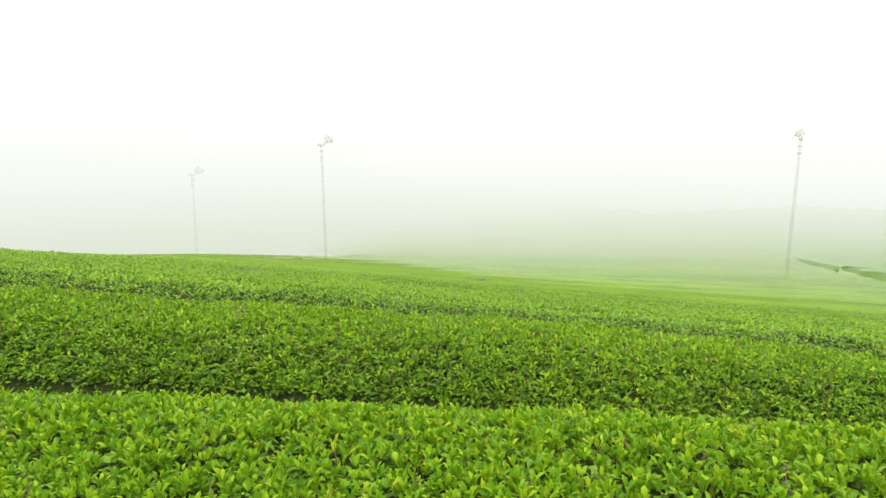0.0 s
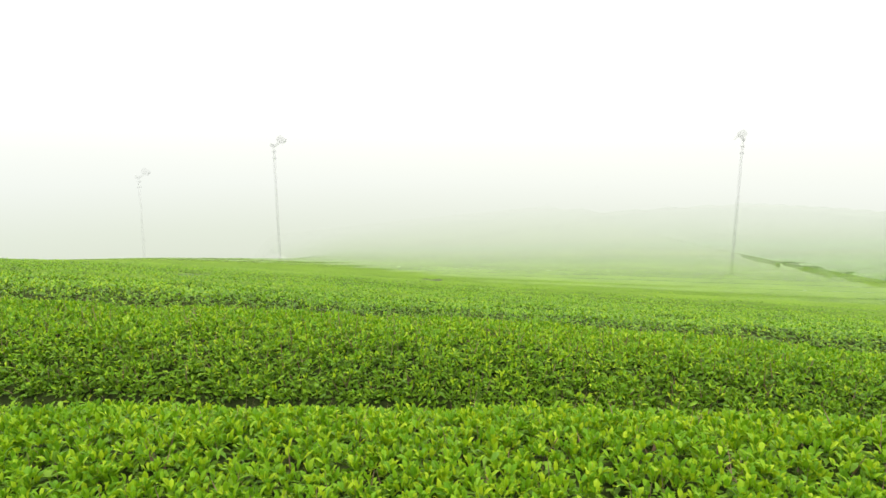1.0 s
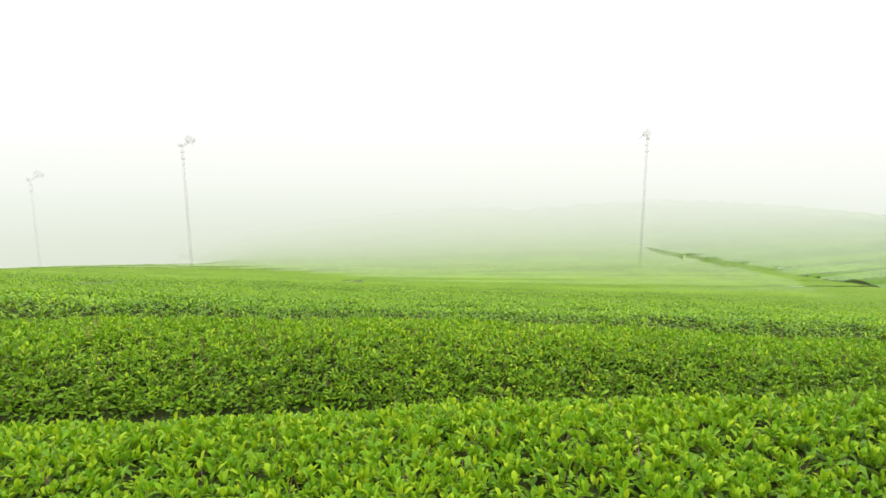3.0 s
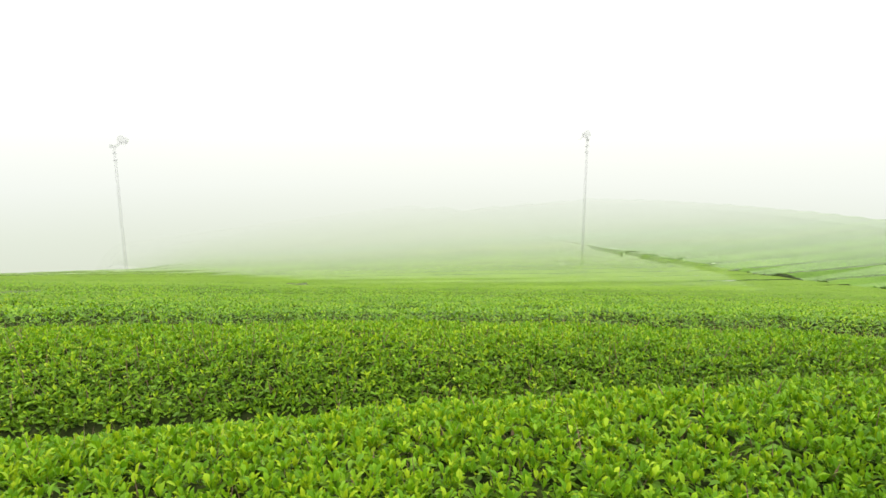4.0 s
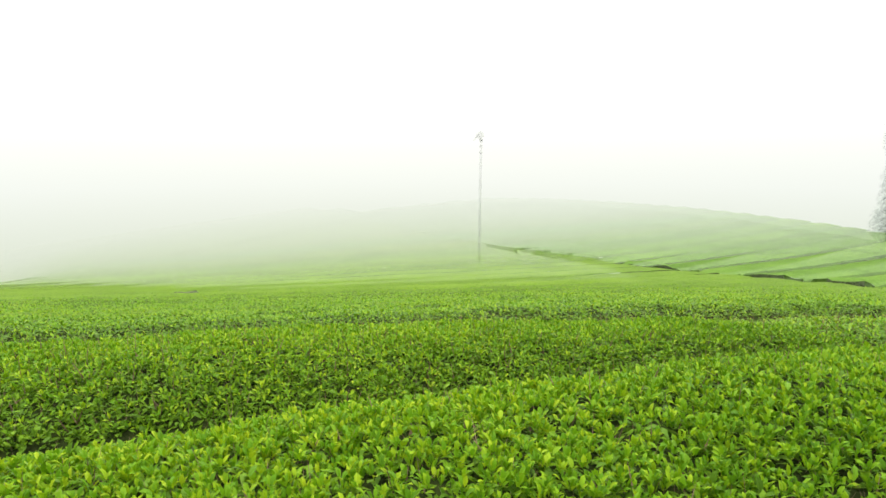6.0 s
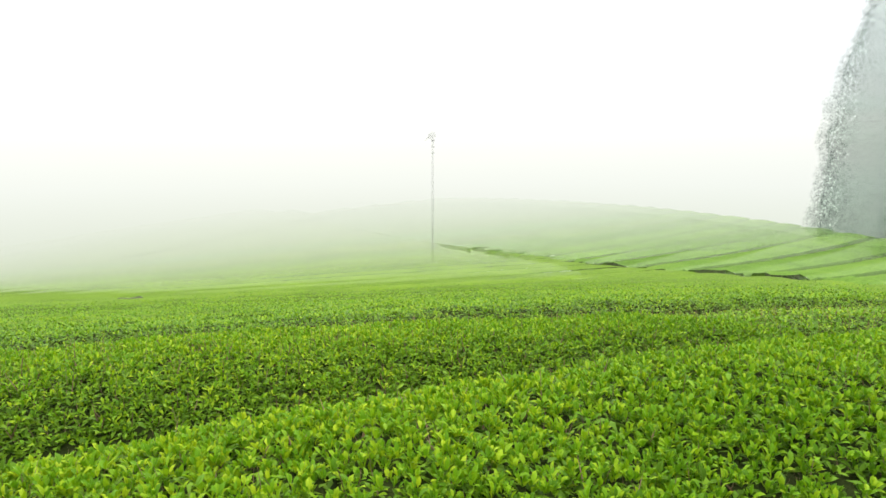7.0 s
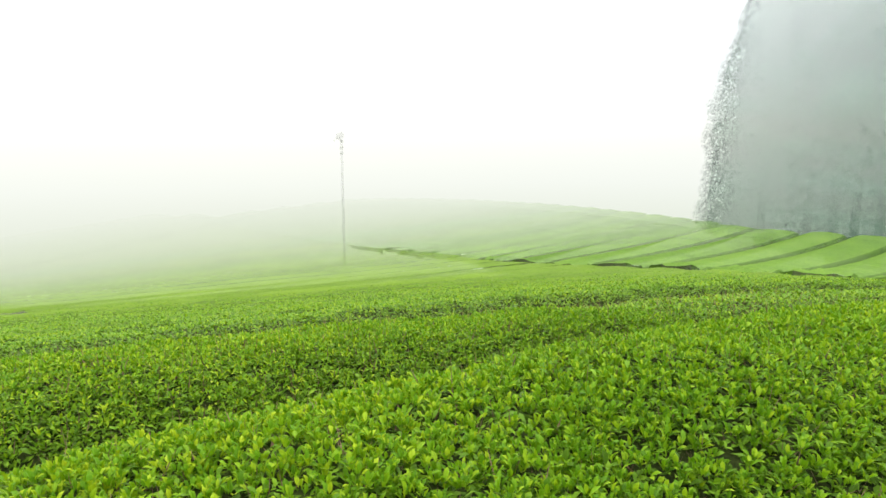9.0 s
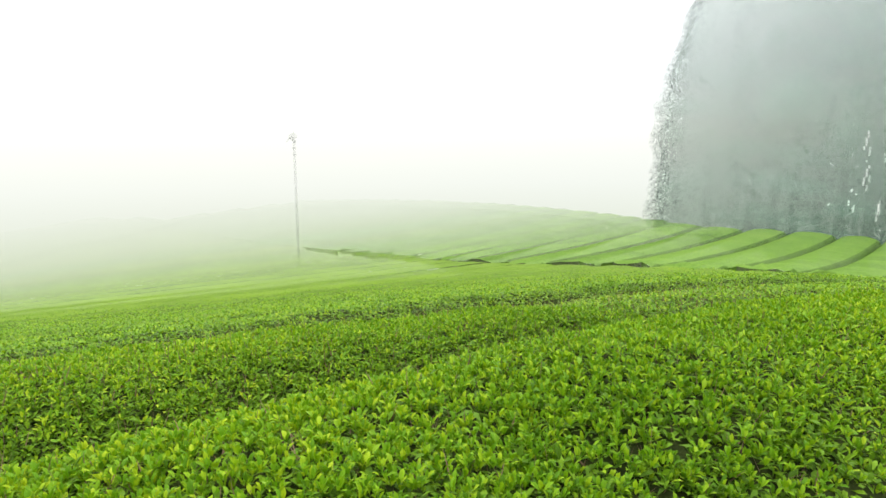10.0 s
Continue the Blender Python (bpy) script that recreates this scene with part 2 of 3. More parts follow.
def lumps(x, y):
    return (0.020 * np.sin(x * 4.3 + 1.3 * np.sin(y * 3.1)) + 0.018 * np.sin(x * 9.7 + y * 5.3) + 0.012 * np.sin(x * 1.37 + y * 0.6)) * 0.45


def surface(x, s, row, sink=0.0):
    """A point on a hedge: x along, s across."""
    y = row["mid"] + s * row["half"] - (bend(x) if row["near"] else -0.12 * (x - 18))
    far_off = ease(0, 11, np.hypot(x, y) - (14 + 9 * ease(3, -5, x) if row["near"] else 21 + 20 * ease(24, 11, y)))
    f = (drop(s) if row["near"] else 0.6 * drop(s)) * (1 - far_off) + (0.03 * ease(30, 24, np.hypot(x, y)) if row["near"] else 0.06) * (1 - np.cos(math.pi * s)) / 2 * far_off
    for end in (row["x0"], row["x1"]):
        cut = (0.95 if end < 0 else 0.15) if row["near"] else row["cut"] if end < 30 else 0.0
        f = np.maximum(f, HEDGE * cut * ease(0.45, 0.0, np.abs(x - end)) * ease(25, 19, y))
    for cx, cy, w in GAPS:
        if row["near"] and abs(row["mid"] - cy) < 0.9:
            f = np.maximum(f, HEDGE * 0.08 * ease(w + 0.25, w - 0.05, np.abs(x - cx)))
    rise = 0.0
    if row["near"] and row["mid"] < 2:
        rise = 0.10 * ease(7.0, 1.5, x) - 0.02
    elif row["near"] and row["mid"] < 4:  # the second row stands taller at its start
        rise = np.interp(x, (-3.0, -1.5, 0.0, 1.3, 2.0, 3.1, 4.0, 6.0), (0.12, 0.085, 0.08, 0.06, 0.02, -0.03, -0.07, -0.06))
    elif row["near"] and row["mid"] < 6:
        rise = np.interp(x, (-4.0, 0.0, 3.0, 5.0), (0.08, 0.04, 0.02, 0.0))
    z = top(x, y) + rise - f + lumps(x, y) * (1 - 0.5 * np.abs(s)) - sink
    return np.stack([x, y, z], -1)


def blades(kind):
    """One leaf: base at the origin, along +y, face up; detail falls with kind."""
    if kind == 0:
        v = np.array([(0, 0, 0), (-.18, .36, .10), (0, .38, 0), (.18, .36, .10), (-.20, .70, .09), (0, .72, -.03), (.20, .70, .09), (-.02, 1, -.12)])
        f = np.array([(0, 2, 1), (0, 3, 2), (1, 2, 5), (1, 5, 4), (2, 3, 6), (2, 6, 5), (4, 5, 7), (5, 6, 7)])
    elif kind == 1:
        v = np.array([(0, 0, 0), (-.20, .55, .09), (.20, .55, .09), (0, .5, -.01), (0, 1, -.1)])
        f = np.array([(0, 3, 1), (0, 2, 3), (1, 3, 4), (3, 2, 4)])
    elif kind == 3:
        v = np.array([(0, 0, 0), (-.30, .85, .03), (.24, 1, -.03)])
        f = np.array([(0, 2, 1)])
    else:
        v = np.array([(0, 0, 0), (-.21, .68, .03), (.21, .68, .03), (0, 1, -.05)])
        f = np.array([(0, 2, 1), (1, 2, 3)])
    return v.astype(float), f


def turn_to(axis, spin):
    """Rotation matrices whose z is axis, turned by spin about it."""
    z = axis / np.linalg.norm(axis, axis=1, keepdims=True)
    ref = np.where(np.abs(z[:, :1]) < 0.9, np.array([[1.0, 0, 0]]), np.array([[0, 1.0, 0]]))
    x = np.cross(ref, z)
    x /= np.linalg.norm(x, axis=1, keepdims=True)
    y = np.cross(z, x)
    c, s = np.cos(spin)[:, None], np.sin(spin)[:, None]
    return np.stack([x * c + y * s, y * c - x * s, z], -1)


def scatter(base, axis, size, count, kind, spread, gen):
    """Sprigs of leaves at base: count leaves each, leaning out from axis by spread (low, high), in degrees."""
    v, f = blades(kind)
    n = len(base)
    out_v = []
    spin = gen.uniform(0, 6.283, n)
    for k in range(count):
        m = turn_to(axis, spin + k * 2.4 + gen.normal(0, 0.3, n))
        lean = np.radians(gen.uniform(spread[0], spread[1], n))
        if count > 2 and k == 0:
            lean *= 0.4
        ln = size * gen.uniform(0.65, 1.2, n)
        wd = ln * gen.uniform(0.85, 1.15, n)
        vx, vy, vz = v[:, 0][None] * wd[:, None], v[:, 1][None] * ln[:, None], v[:, 2][None] * ln[:, None]
        # leaf lies along y leaning up by 90 - lean
        c, s = np.sin(lean)[:, None], np.cos(lean)[:, None]
        ly, lz = vy * c - vz * s, vy * s + vz * c
        loc = np.stack([vx, ly, lz], -1)
        loc[..., 1] += 0.006
        out_v.append(np.einsum("nij,nkj->nki", m, loc) + base[:, None, :])
    vv = np.stack(out_v, 1).reshape(-1, 3)
    ff = (f[None] + (np.arange(n * count) * len(v))[:, None, None]).reshape(-1, 3)
    return vv, ff


def hedge(row, index):
    gen = np.random.default_rng(100 + index)
    far = row["mid"] > 20 or not row["near"]
    words = "clipped tea hedge row, bright green young shoots over dark older leaves" if not far else "long rounded tea hedge row, soft green in the mist"
    t = thing("tea_hedge", words, "tea hedge", group="rows of tea hedges")
    # body
    length = row["x1"] - row["x0"]
    step = 0.16 if not far else 0.30
    xs = np.linspace(row["x0"], row["x1"], max(8, int(length / step)))
    ss = np.array([-1, -.97, -.92, -.86, -.78, -.66, -.5, -.25, 0, .25, .5, .66, .78, .86, .92, .97, 1.0])
    X, S = np.meshgrid(xs, ss, indexing="ij")
    V = surface(X, S, row, 0.0 if far else 0.05 if row["mid"] < 4 else 0.035 if row["mid"] < 8 else 0.02)
    if far:
        ragged = (0.0 if row["near"] else 1.0) * ease(33, 28, V[:3, :, 1])
        V[:3, :, 2] += (gen.normal(0, 0.035, (3, 1)) + gen.normal(0, 0.03, (3, V.shape[1]))) * ragged
        V[:2, :, 0] += gen.normal(0, 0.10, (2, V.shape[1])) * ragged[:2]
    nx, ns = X.shape
    # hedge sides, and the near rows' whole body, carry shade in their colour
    side = (furrow if row["near"] else hill_hedge_shade) if far else inner
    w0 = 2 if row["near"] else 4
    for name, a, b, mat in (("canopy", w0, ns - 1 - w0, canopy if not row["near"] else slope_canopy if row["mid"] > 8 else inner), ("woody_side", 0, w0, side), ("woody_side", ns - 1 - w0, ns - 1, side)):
        strip = V[:, a:b + 1]
        w = b - a + 1
        idx = np.arange(nx * w).reshape(nx, w)
        F = np.stack([idx[:-1, :-1], idx[1:, :-1], idx[1:, 1:], idx[:-1, 1:]], -1).reshape(-1, 4)
        if name == "canopy" and row["near"]:
            mid_x = V[:-1, 0, 0].repeat(w - 1)
            for cx, cy, gw in GAPS:
                if abs(row["mid"] - cy) < 0.9:
                    bare = np.abs(mid_x - cx) <= gw
                    patch_ = strip.reshape(-1, 3) + gen.normal(0, 0.025, (nx * w, 3))
                    tagged(hang(new("bare_patch", mesh_of("bare_patch", patch_, F[bare], twig_shade, True)), t), "dark bare twigs where a bush is missing")
                    F = F[~bare]
                    break
        ob = hang(new(name, mesh_of(name, strip.reshape(-1, 3), F, mat, True)), t)
        if name == "woody_side":
            tagged(ob, "twiggy side of the hedge, coloured darker for furrow shade")
    if not row["near"] and row["mid"] < 33:  # the hedge's end at the lane, its middle coloured darker for shade
        for name, edge, out, mat in (("leafy_end", V[0, 1:-1], 0.0, hill_hedge_shade), ("cut_end", V[0, 6:-6], 0.03, twig_shade))[:2 if row["mid"] < 21 else 1]:
            m = len(edge)
            low = edge.copy()
            low[:, 2] = V[0, :, 2].min() - (0.30 if row["mid"] < 19 else 0.12)
            ring = np.concatenate([edge, low]) + np.array([-out, 0, -0.004])
            k = np.arange(m - 1)
            F = np.stack([k, k + 1, k + 1 + m, k + m], -1)
            tagged(hang(new(name, mesh_of(name, ring, F, mat)), t), "middle of the hedge's twiggy end, coloured darker for its shade" if out else "")
    if far:
        return t
    # leaves, denser and finer towards the lookout
    width = row["half"] * 2
    n = int(length * width * 2800)
    x, s = gen.uniform(row["x0"], row["x1"], n), gen.uniform(-1, 1, n)
    p = surface(x, s, row)
    r = np.hypot(p[:, 0], p[:, 1])
    f = np.maximum(1, (r / 3.0) ** 0.38)
    clear_of = np.ones(n, bool)
    for cx, cy, gw in GAPS:
        if abs(row["mid"] - cy) < 0.9:
            clear_of &= np.abs(x - cx) > gw + 0.05
    if row["mid"] > 2:  # few leaves on the side turned away
        clear_of &= (s < 0.72) | (gen.uniform(0, 1, n) < 0.3)
    if row["mid"] > 2:  # fewer leaves at the foot of the near side, baring the shade-coloured body
        clear_of &= (s > -0.86) | (gen.uniform(0, 1, n) < 0.6)
    keep = clear_of & (gen.uniform(0, 1, n) < f ** -2.0 * ease(20.0, 6.5, r))
    x, s, p, r, f = x[keep], s[keep], p[keep], r[keep], f[keep]
    e = 0.02
    d1, d2 = surface(x + e, s, row) - p, surface(x, np.clip(s + e, -1, 1), row) - surface(x, np.clip(s - e, -1, 1), row)
    nor = np.cross(d1, d2)
    nor /= np.linalg.norm(nor, axis=1, keepdims=True) + 1e-9
    axis = (0.6 if row["mid"] < 2 else 1.0) * nor + np.array([0, 0, 1.0]) + gen.normal(0, 0.20, p.shape)
    side = ease(0.25, 0.9, np.abs(s))
    clump = 0.5 + 0.5 * np.sin(x * 19.0 + 3 * np.sin(s * 13)) * np.sin(s * row["half"] * 21 + 2 * np.sin(x * 11))
    # more older, darker leaves on near flanks, standing in for their shade too
    old = 0.30 * side if row["mid"] < 2 else 0.62 * ease(0.25, 0.75, -s) if row["mid"] < 4 else 0.55 * ease(0.10, 0.6, -s)
    fresh = gen.uniform(0, 1, len(x)) > 0.05 + old
    lod = np.where(r < 2.2, 0, np.where(r < 4.5, 1, 2))
    parts = {"young_foliage": ([], [], young), "older_foliage": ([], [], mature)}
    for k in range(3):
        for name, sel, size, spread, lift in (("young_foliage", fresh, 0.0275, (10, 55), 0.0), ("older_foliage", ~fresh, 0.034, (45, 100), -0.015)):
            pick = sel & (lod == k)
            if name == "young_foliage":
                pick &= gen.uniform(0, 1, len(x)) < (0.30 + 0.40 * ease(2.0, 3.2, r)) + 0.66 * clump
            if not pick.any():
                continue
            spread = ((10, 60), (20, 74) if row["mid"] < 2 else (32, 80), (34, 82))[k] if name == "young_foliage" else spread
            b = p[pick] + nor[pick] * (lift + gen.normal(0, 0.010, pick.sum()) - (0.020, 0.022, 0.030)[k])[:, None]
            v, fc = scatter(b, axis[pick], size * f[pick], (5, 4, 2)[k], k, spread, gen)
            parts[name][0].append(v)
            parts[name][1].append(fc)
    # a lower storey of old leaves closes the canopy
    low = gen.uniform(0, 1, len(x)) < 0.42 + 0.14 * ease(8, 4, r) - 0.14 * ease(3, 2, r)
    for k in range(3):
        pick = low & (lod == k)
        if pick.any():
            b = p[pick] - nor[pick] * gen.uniform(0.02, 0.05, pick.sum())[:, None] + gen.normal(0, 0.02, (pick.sum(), 3)) * np.array([1, 1, 0])
            v, fc = scatter(b, axis[pick], 0.038 * f[pick], (2, 1, 1)[k], 2, (50, 100), gen)
            parts["older_foliage"][0].append(v)
            parts["older_foliage"][1].append(fc)
    if row["mid"] < 4:
        pick = np.flatnonzero((gen.uniform(0, 1, len(x)) < 0.12 + 0.06 * (row["mid"] > 2)) & (r < 6.5))
        m = len(pick)
        q = p[pick] - nor[pick] * gen.uniform(0.03, 0.06, m)[:, None]
        tip = q + (axis[pick] + gen.normal(0, 0.5, (m, 3))) * gen.uniform(0.025, 0.045, m)[:, None]
        sd = gen.normal(0, 1, (m, 3)) * 0.0016
        tv = np.stack([q + sd, q - sd, q + sd[:, [1, 2, 0]], tip], 1).reshape(-1, 3)
        tf = (np.array([(0, 1, 3), (1, 2, 3), (2, 0, 3)])[None] + (np.arange(m) * 4)[:, None, None]).reshape(-1, 3)
        tagged(hang(new("twig_layer", mesh_of("twig_layer", tv, tf, twig)), t), "brown twigs between the leaves", kind="stuff")
    for name, (vl, fl, mat) in parts.items():
        if not vl:
            continue
        off, ff = 0, []
        for v, fc in zip(vl, fl):
            ff.append(fc + off)
            off += len(v)
        ob = hang(new(name, mesh_of(name, np.concatenate(vl), np.concatenate(ff), mat)), t)
        tagged(ob, "bright yellow-green young tea leaves" if name == "young_foliage" else "dark green older tea leaves", kind="stuff")
    return t


def seam(y):
    """Where the lane crosses the rows."""
    return 14.0 + 0.42 * min(max(y, 0), 9) + 0.07 * min(max(y - 9, 0), 16)


def crest(x, y):
    """How far a place lies short of the hill's crest."""
    az = math.degrees(math.atan2(x, y))
    return min(max(66 - 0.78 * (az - 33), 40), 68) - math.hypot(x, y)


hedges = []
for n in range(1, 46):
    mid = 1.35 + 1.85 * (n - 1)
    half = 0.925
    y_end = mid - float(bend(15.0))
    row = dict(mid=mid, half=half, near=True, x0=-0.86 * mid - 1.5 if mid < 34 else mid * math.tan(radians(-9 - 0.12 * (mid - 34))), x1=seam(y_end) + 0.15 + 0.45 * float(ease(19, 25, y_end)))
    hedges.append(hedge(row, n))
furrows = [-2.3, -0.4, 1.5, 3.3, 5.2, 7.2, 9.6, 11.8, 14.4, 16.8, 19.0, 20.9, 23.1, 25.6] + [27.6 + 1.9 * k for k in range(24)]
for n, (lo, hi) in enumerate(zip(furrows, furrows[1:])):
    mid = (lo + hi) / 2
    row = dict(mid=mid, half=(hi - lo) / 2, near=False, cut=0.08 + 0.08 * math.sin(n * 4.1), x0=seam(mid) + 0.58 + 0.10 * math.sin(n * 2.3) * float(ease(31, 24, mid)) if mid < 31 else 19.56, x1=46.0 if mid < 13 else min(62.0, 46.0 + 2.2 * (mid - 13)))
    while crest(row["x1"], mid + 0.12 * (row["x1"] - 18)) < -0.6 and row["x1"] > row["x0"] + 2:
        row["x1"] -= 0.25
    hedges.append(hedge(row, 100 + n))


# single leaves that stand clear on the hedge beside the lookout
leaf_skin = material("single_young_leaf", [(0.055, 0.14, 0.004), (0.123, 0.262, 0.005), (0.18, 0.322, 0.006), (0.28, 0.395, 0.012)], rough=0.5, glow=0.30, spec=0.25, spread="object", scale=30)
bv, bf = blades(0)
leaf_meshes = []
for k in range(6):
    v = bv.copy()
    v[:, 0] *= 0.9 + 0.06 * k
    v[:, 2] -= (0.05 + 0.04 * k) * v[:, 1] ** 2
    leaf_meshes.append(mesh_of("leaf", v * 0.031, bf, leaf_skin))
gen = np.random.default_rng(11)
near_row = dict(mid=1.35, half=0.925, near=True, x0=-9, x1=15)
for k in range(300):
    x_, s_ = gen.uniform(-1.3, 3.0), gen.uniform(-0.62, 0.62)
    at = surface(np.array([x_]), np.array([s_]), near_row)[0]
    ob = hang(new("leaf", leaf_meshes[k % 6]), hedges[0])
    ob.matrix_basis = pose(at[0], at[1], at[2] + gen.uniform(0.0, 0.012), gen.uniform(38, 82), gen.uniform(-12, 12), gen.uniform(0, 360)) @ Matrix.Scale(gen.uniform(0.75, 1.15), 4)

# lane across the rows
ly = np.linspace(-3, 19.0, 90)
lx = np.array([seam(v) for v in ly]) + 0.3
wide = 1 - 0.84 * ease(18, 24, ly)
strip = np.stack([np.stack([lx + w * wide, ly, top(lx + w * wide, ly) - (HEDGE - 0.06) * ease(27, 19, ly) - 0.09], -1) for w in (-1.1, -0.35, 0.35, 1.1)], 1)
idx = np.arange(90 * 4).reshape(90, 4)
quads = np.stack([idx[:-1, :-1], idx[:-1, 1:], idx[1:, 1:], idx[1:, :-1]], -1).reshape(-1, 4)
tagged(new("lane", mesh_of("lane", strip.reshape(-1, 3), quads, lane_soil, True)), "dark trodden earth lane across the tea rows", "lane", kind="structure")



def far_strip(name, ends, wide, mat, words):
    """A strip along the far slope between bearings and distances."""
    k = np.linspace(0, 1, 60)
    az, r = (np.radians(np.interp(k, np.linspace(0, 1, len(ends)), [e[c] for e in ends])) if c == 0 else np.interp(k, np.linspace(0, 1, len(ends)), [e[c] for e in ends]) for c in (0, 1))
    rows_ = []
    for w in (-wide, -wide / 3, wide / 3, wide):
        x, y = (r + w) * np.sin(az), (r + w) * np.cos(az)
        rows_.append(np.stack([x, y, top(x, y) + 0.06], -1))
    v = np.stack(rows_, 1)
    idx = np.arange(60 * 4).reshape(60, 4)
    q = np.stack([idx[:-1, :-1], idx[:-1, 1:], idx[1:, 1:], idx[1:, :-1]], -1).reshape(-1, 4)
    tagged(new(name, mesh_of(name, v.reshape(-1, 3), q, mat, True)), words, "lane", kind="structure")


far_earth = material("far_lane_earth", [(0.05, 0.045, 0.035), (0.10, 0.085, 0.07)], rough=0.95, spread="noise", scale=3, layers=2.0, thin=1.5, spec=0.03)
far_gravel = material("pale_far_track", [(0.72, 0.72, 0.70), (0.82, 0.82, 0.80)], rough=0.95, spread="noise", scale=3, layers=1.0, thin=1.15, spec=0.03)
far_strip("lane", ((2.0, 46.0), (8.0, 51.5), (15.0, 58.0), (22.5, 65.0)), 1.1, far_earth, "dark earth lane across the far slope, dim in mist")
far_strip("lane", ((-13.0, 78.0), (-9.0, 84.0), (-5.0, 89.0)), 0.6, far_gravel, "pale track on the far slope, almost lost in mist")

# ---- frost fans on poles ----
def frost_fan(at, height, lean_x, lean_y, face, label):
    t = thing("frost_fan", label, "frost fan", group="frost fans over the tea field", at=at)
    tip = Vector((lean_x, lean_y, height))
    bm = bmesh.new()
    tube(bm, [(0, 0, -0.3), tuple(tip * 0.5), tuple(tip)], [0.085, 0.077, 0.066], 12)
    part("pole", bm, galv, t, "tall grey galvanised steel pole")
    q = Euler((0, 0, radians(face))).to_matrix()
    for z in (0.90, 0.95):
        bm = bmesh.new()
        tube(bm, [tuple(tip * z - Vector((0, 0, 0.05))), tuple(tip * z + Vector((0, 0, 0.05)))], [0.11, 0.11], 12)
        part("collar", bm, paint, t)
    bm = bmesh.new()
    tube(bm, [tuple(tip + q @ Vector((-0.10, 0, -0.02))), tuple(tip + q @ Vector((0.10, 0, 0.0))), tuple(tip + q @ Vector((0.34, 0, 0.20)))], [0.075, 0.085, 0.07], 10)
    part("bracket", bm, paint, t)
    bm = bmesh.new()
    box(bm, tip + q @ Vector((-0.13, 0, 0.0)), (0.16, 0.15, 0.19), q, 0.03)
    part("counterweight", bm, paint, t, "dark grey motor gearbox")
    bm = bmesh.new()
    m = tip + q @ Vector((0.40, 0, 0.28))
    way = q @ Vector((0.55, 0.70, -0.45)).normalized()
    tube(bm, [tuple(m - way * 0.24), tuple(m - way * 0.19), tuple(m + way * 0.12), tuple(m + way * 0.18)], [0.10, 0.19, 0.19, 0.11], 14)
    part("motor", bm, paint, t, "grey drum motor")
    hub = m + way * 0.25
    bm = bmesh.new()
    tube(bm, [tuple(m + way * 0.15), tuple(hub), tuple(hub + way * 0.07)], [0.05, 0.07, 0.02], 10)
    part("hub", bm, paint, t)
    side = q @ Vector((0, 1, 0))
    other = way.cross(side)
    for k in range(2):
        r = side * math.cos(2.1 + k * math.pi) + other * math.sin(2.1 + k * math.pi)
        cross = way.cross(r)
        bm = bmesh.new()
        rows_ = []
        for d, w, tw in ((0.05, 0.05, 0.5), (0.15, 0.08, 0.4), (0.28, 0.075, 0.28), (0.38, 0.04, 0.2)):
            c = cross * math.cos(tw) + way * math.sin(tw)
            nrm = r.cross(c) * 0.012
            rows_.append([bm.verts.new(hub + r * d + c * sx * w + nrm * sz) for sx, sz in ((-1, 0), (0, 1), (1, 0), (0, -1))])
        for u, v in zip(rows_, rows_[1:]):
            for i in range(4):
                bm.faces.new((u[i], u[(i + 1) % 4], v[(i + 1) % 4], v[i]))
        bm.faces.new(rows_[0][::-1])
        bm.faces.new(rows_[-1])
        part("blade", bm, galv, t)
    return t


def on_ground(az, r):
    x, y = r * math.sin(radians(az)), r * math.cos(radians(az))
    return x, y, float(top(x, y)) - HEDGE


for az, r, h, lx, ly, face, words in ((-10.9, 34.0, 6.70, -0.12, 0.0, 0, "tall steel frost fan pole above the brow of the tea field"),
                                      (29.65, 35.5, 6.95, 0.06, 0.0, 72, "tall steel frost fan pole at the lane, faint in mist"),
                                      (-22.1, 39.5, 5.95, 0.0, 0.0, 10, "distant steel frost fan pole beyond the brow, almost lost in mist")):
    x, y, z = on_ground(az, r)
    frost_fan((x, y, z), h, lx, ly, face, words)


# ---- cedar wood on the right ----
def crown_radius(z, a, height, radius, bare, taper, seed):
    """Half width of a crown at a height, uneven round the trunk."""
    u = np.clip((z - bare) / (height - bare), 0, 1)
    lump = 1 + 0.03 * np.sin(3 * a + z * 0.9 + seed) + 0.03 * np.sin(2 * a - z * 1.3 + 2 * seed) + 0.03 * np.sin(z * 2.3 + 1.7 * np.sin(z * 0.7 + seed) + 2 * a)
    return np.maximum(0.03, radius * (1.03 - u ** taper) * lump * (0.85 + 0.15 * ease(0.0, 0.07, u)))


def thin_spot(p, foot):
    """Slits in the boughs low down in one part of the wood, where the light comes through between the trunks."""
    c, h = 0.98 * p[:, 1] - 0.198 * p[:, 0], p[:, 2] - foot
    wave = np.sin(c * 13.0 + h * 1.9 + 0.7 * np.sin(h * 1.1))
    gate = np.sin(h * 2.3 + c * 3.7) + 0.8 * np.sin(h * 1.1 - c * 5.3)
    return (wave > 0.80 + 0.2 * ease(0.6, 2.0, c)) & (gate > 0.75) & (h > 2.2) & (h < 7.5) & (c > -2.5) & (c < 2.0)


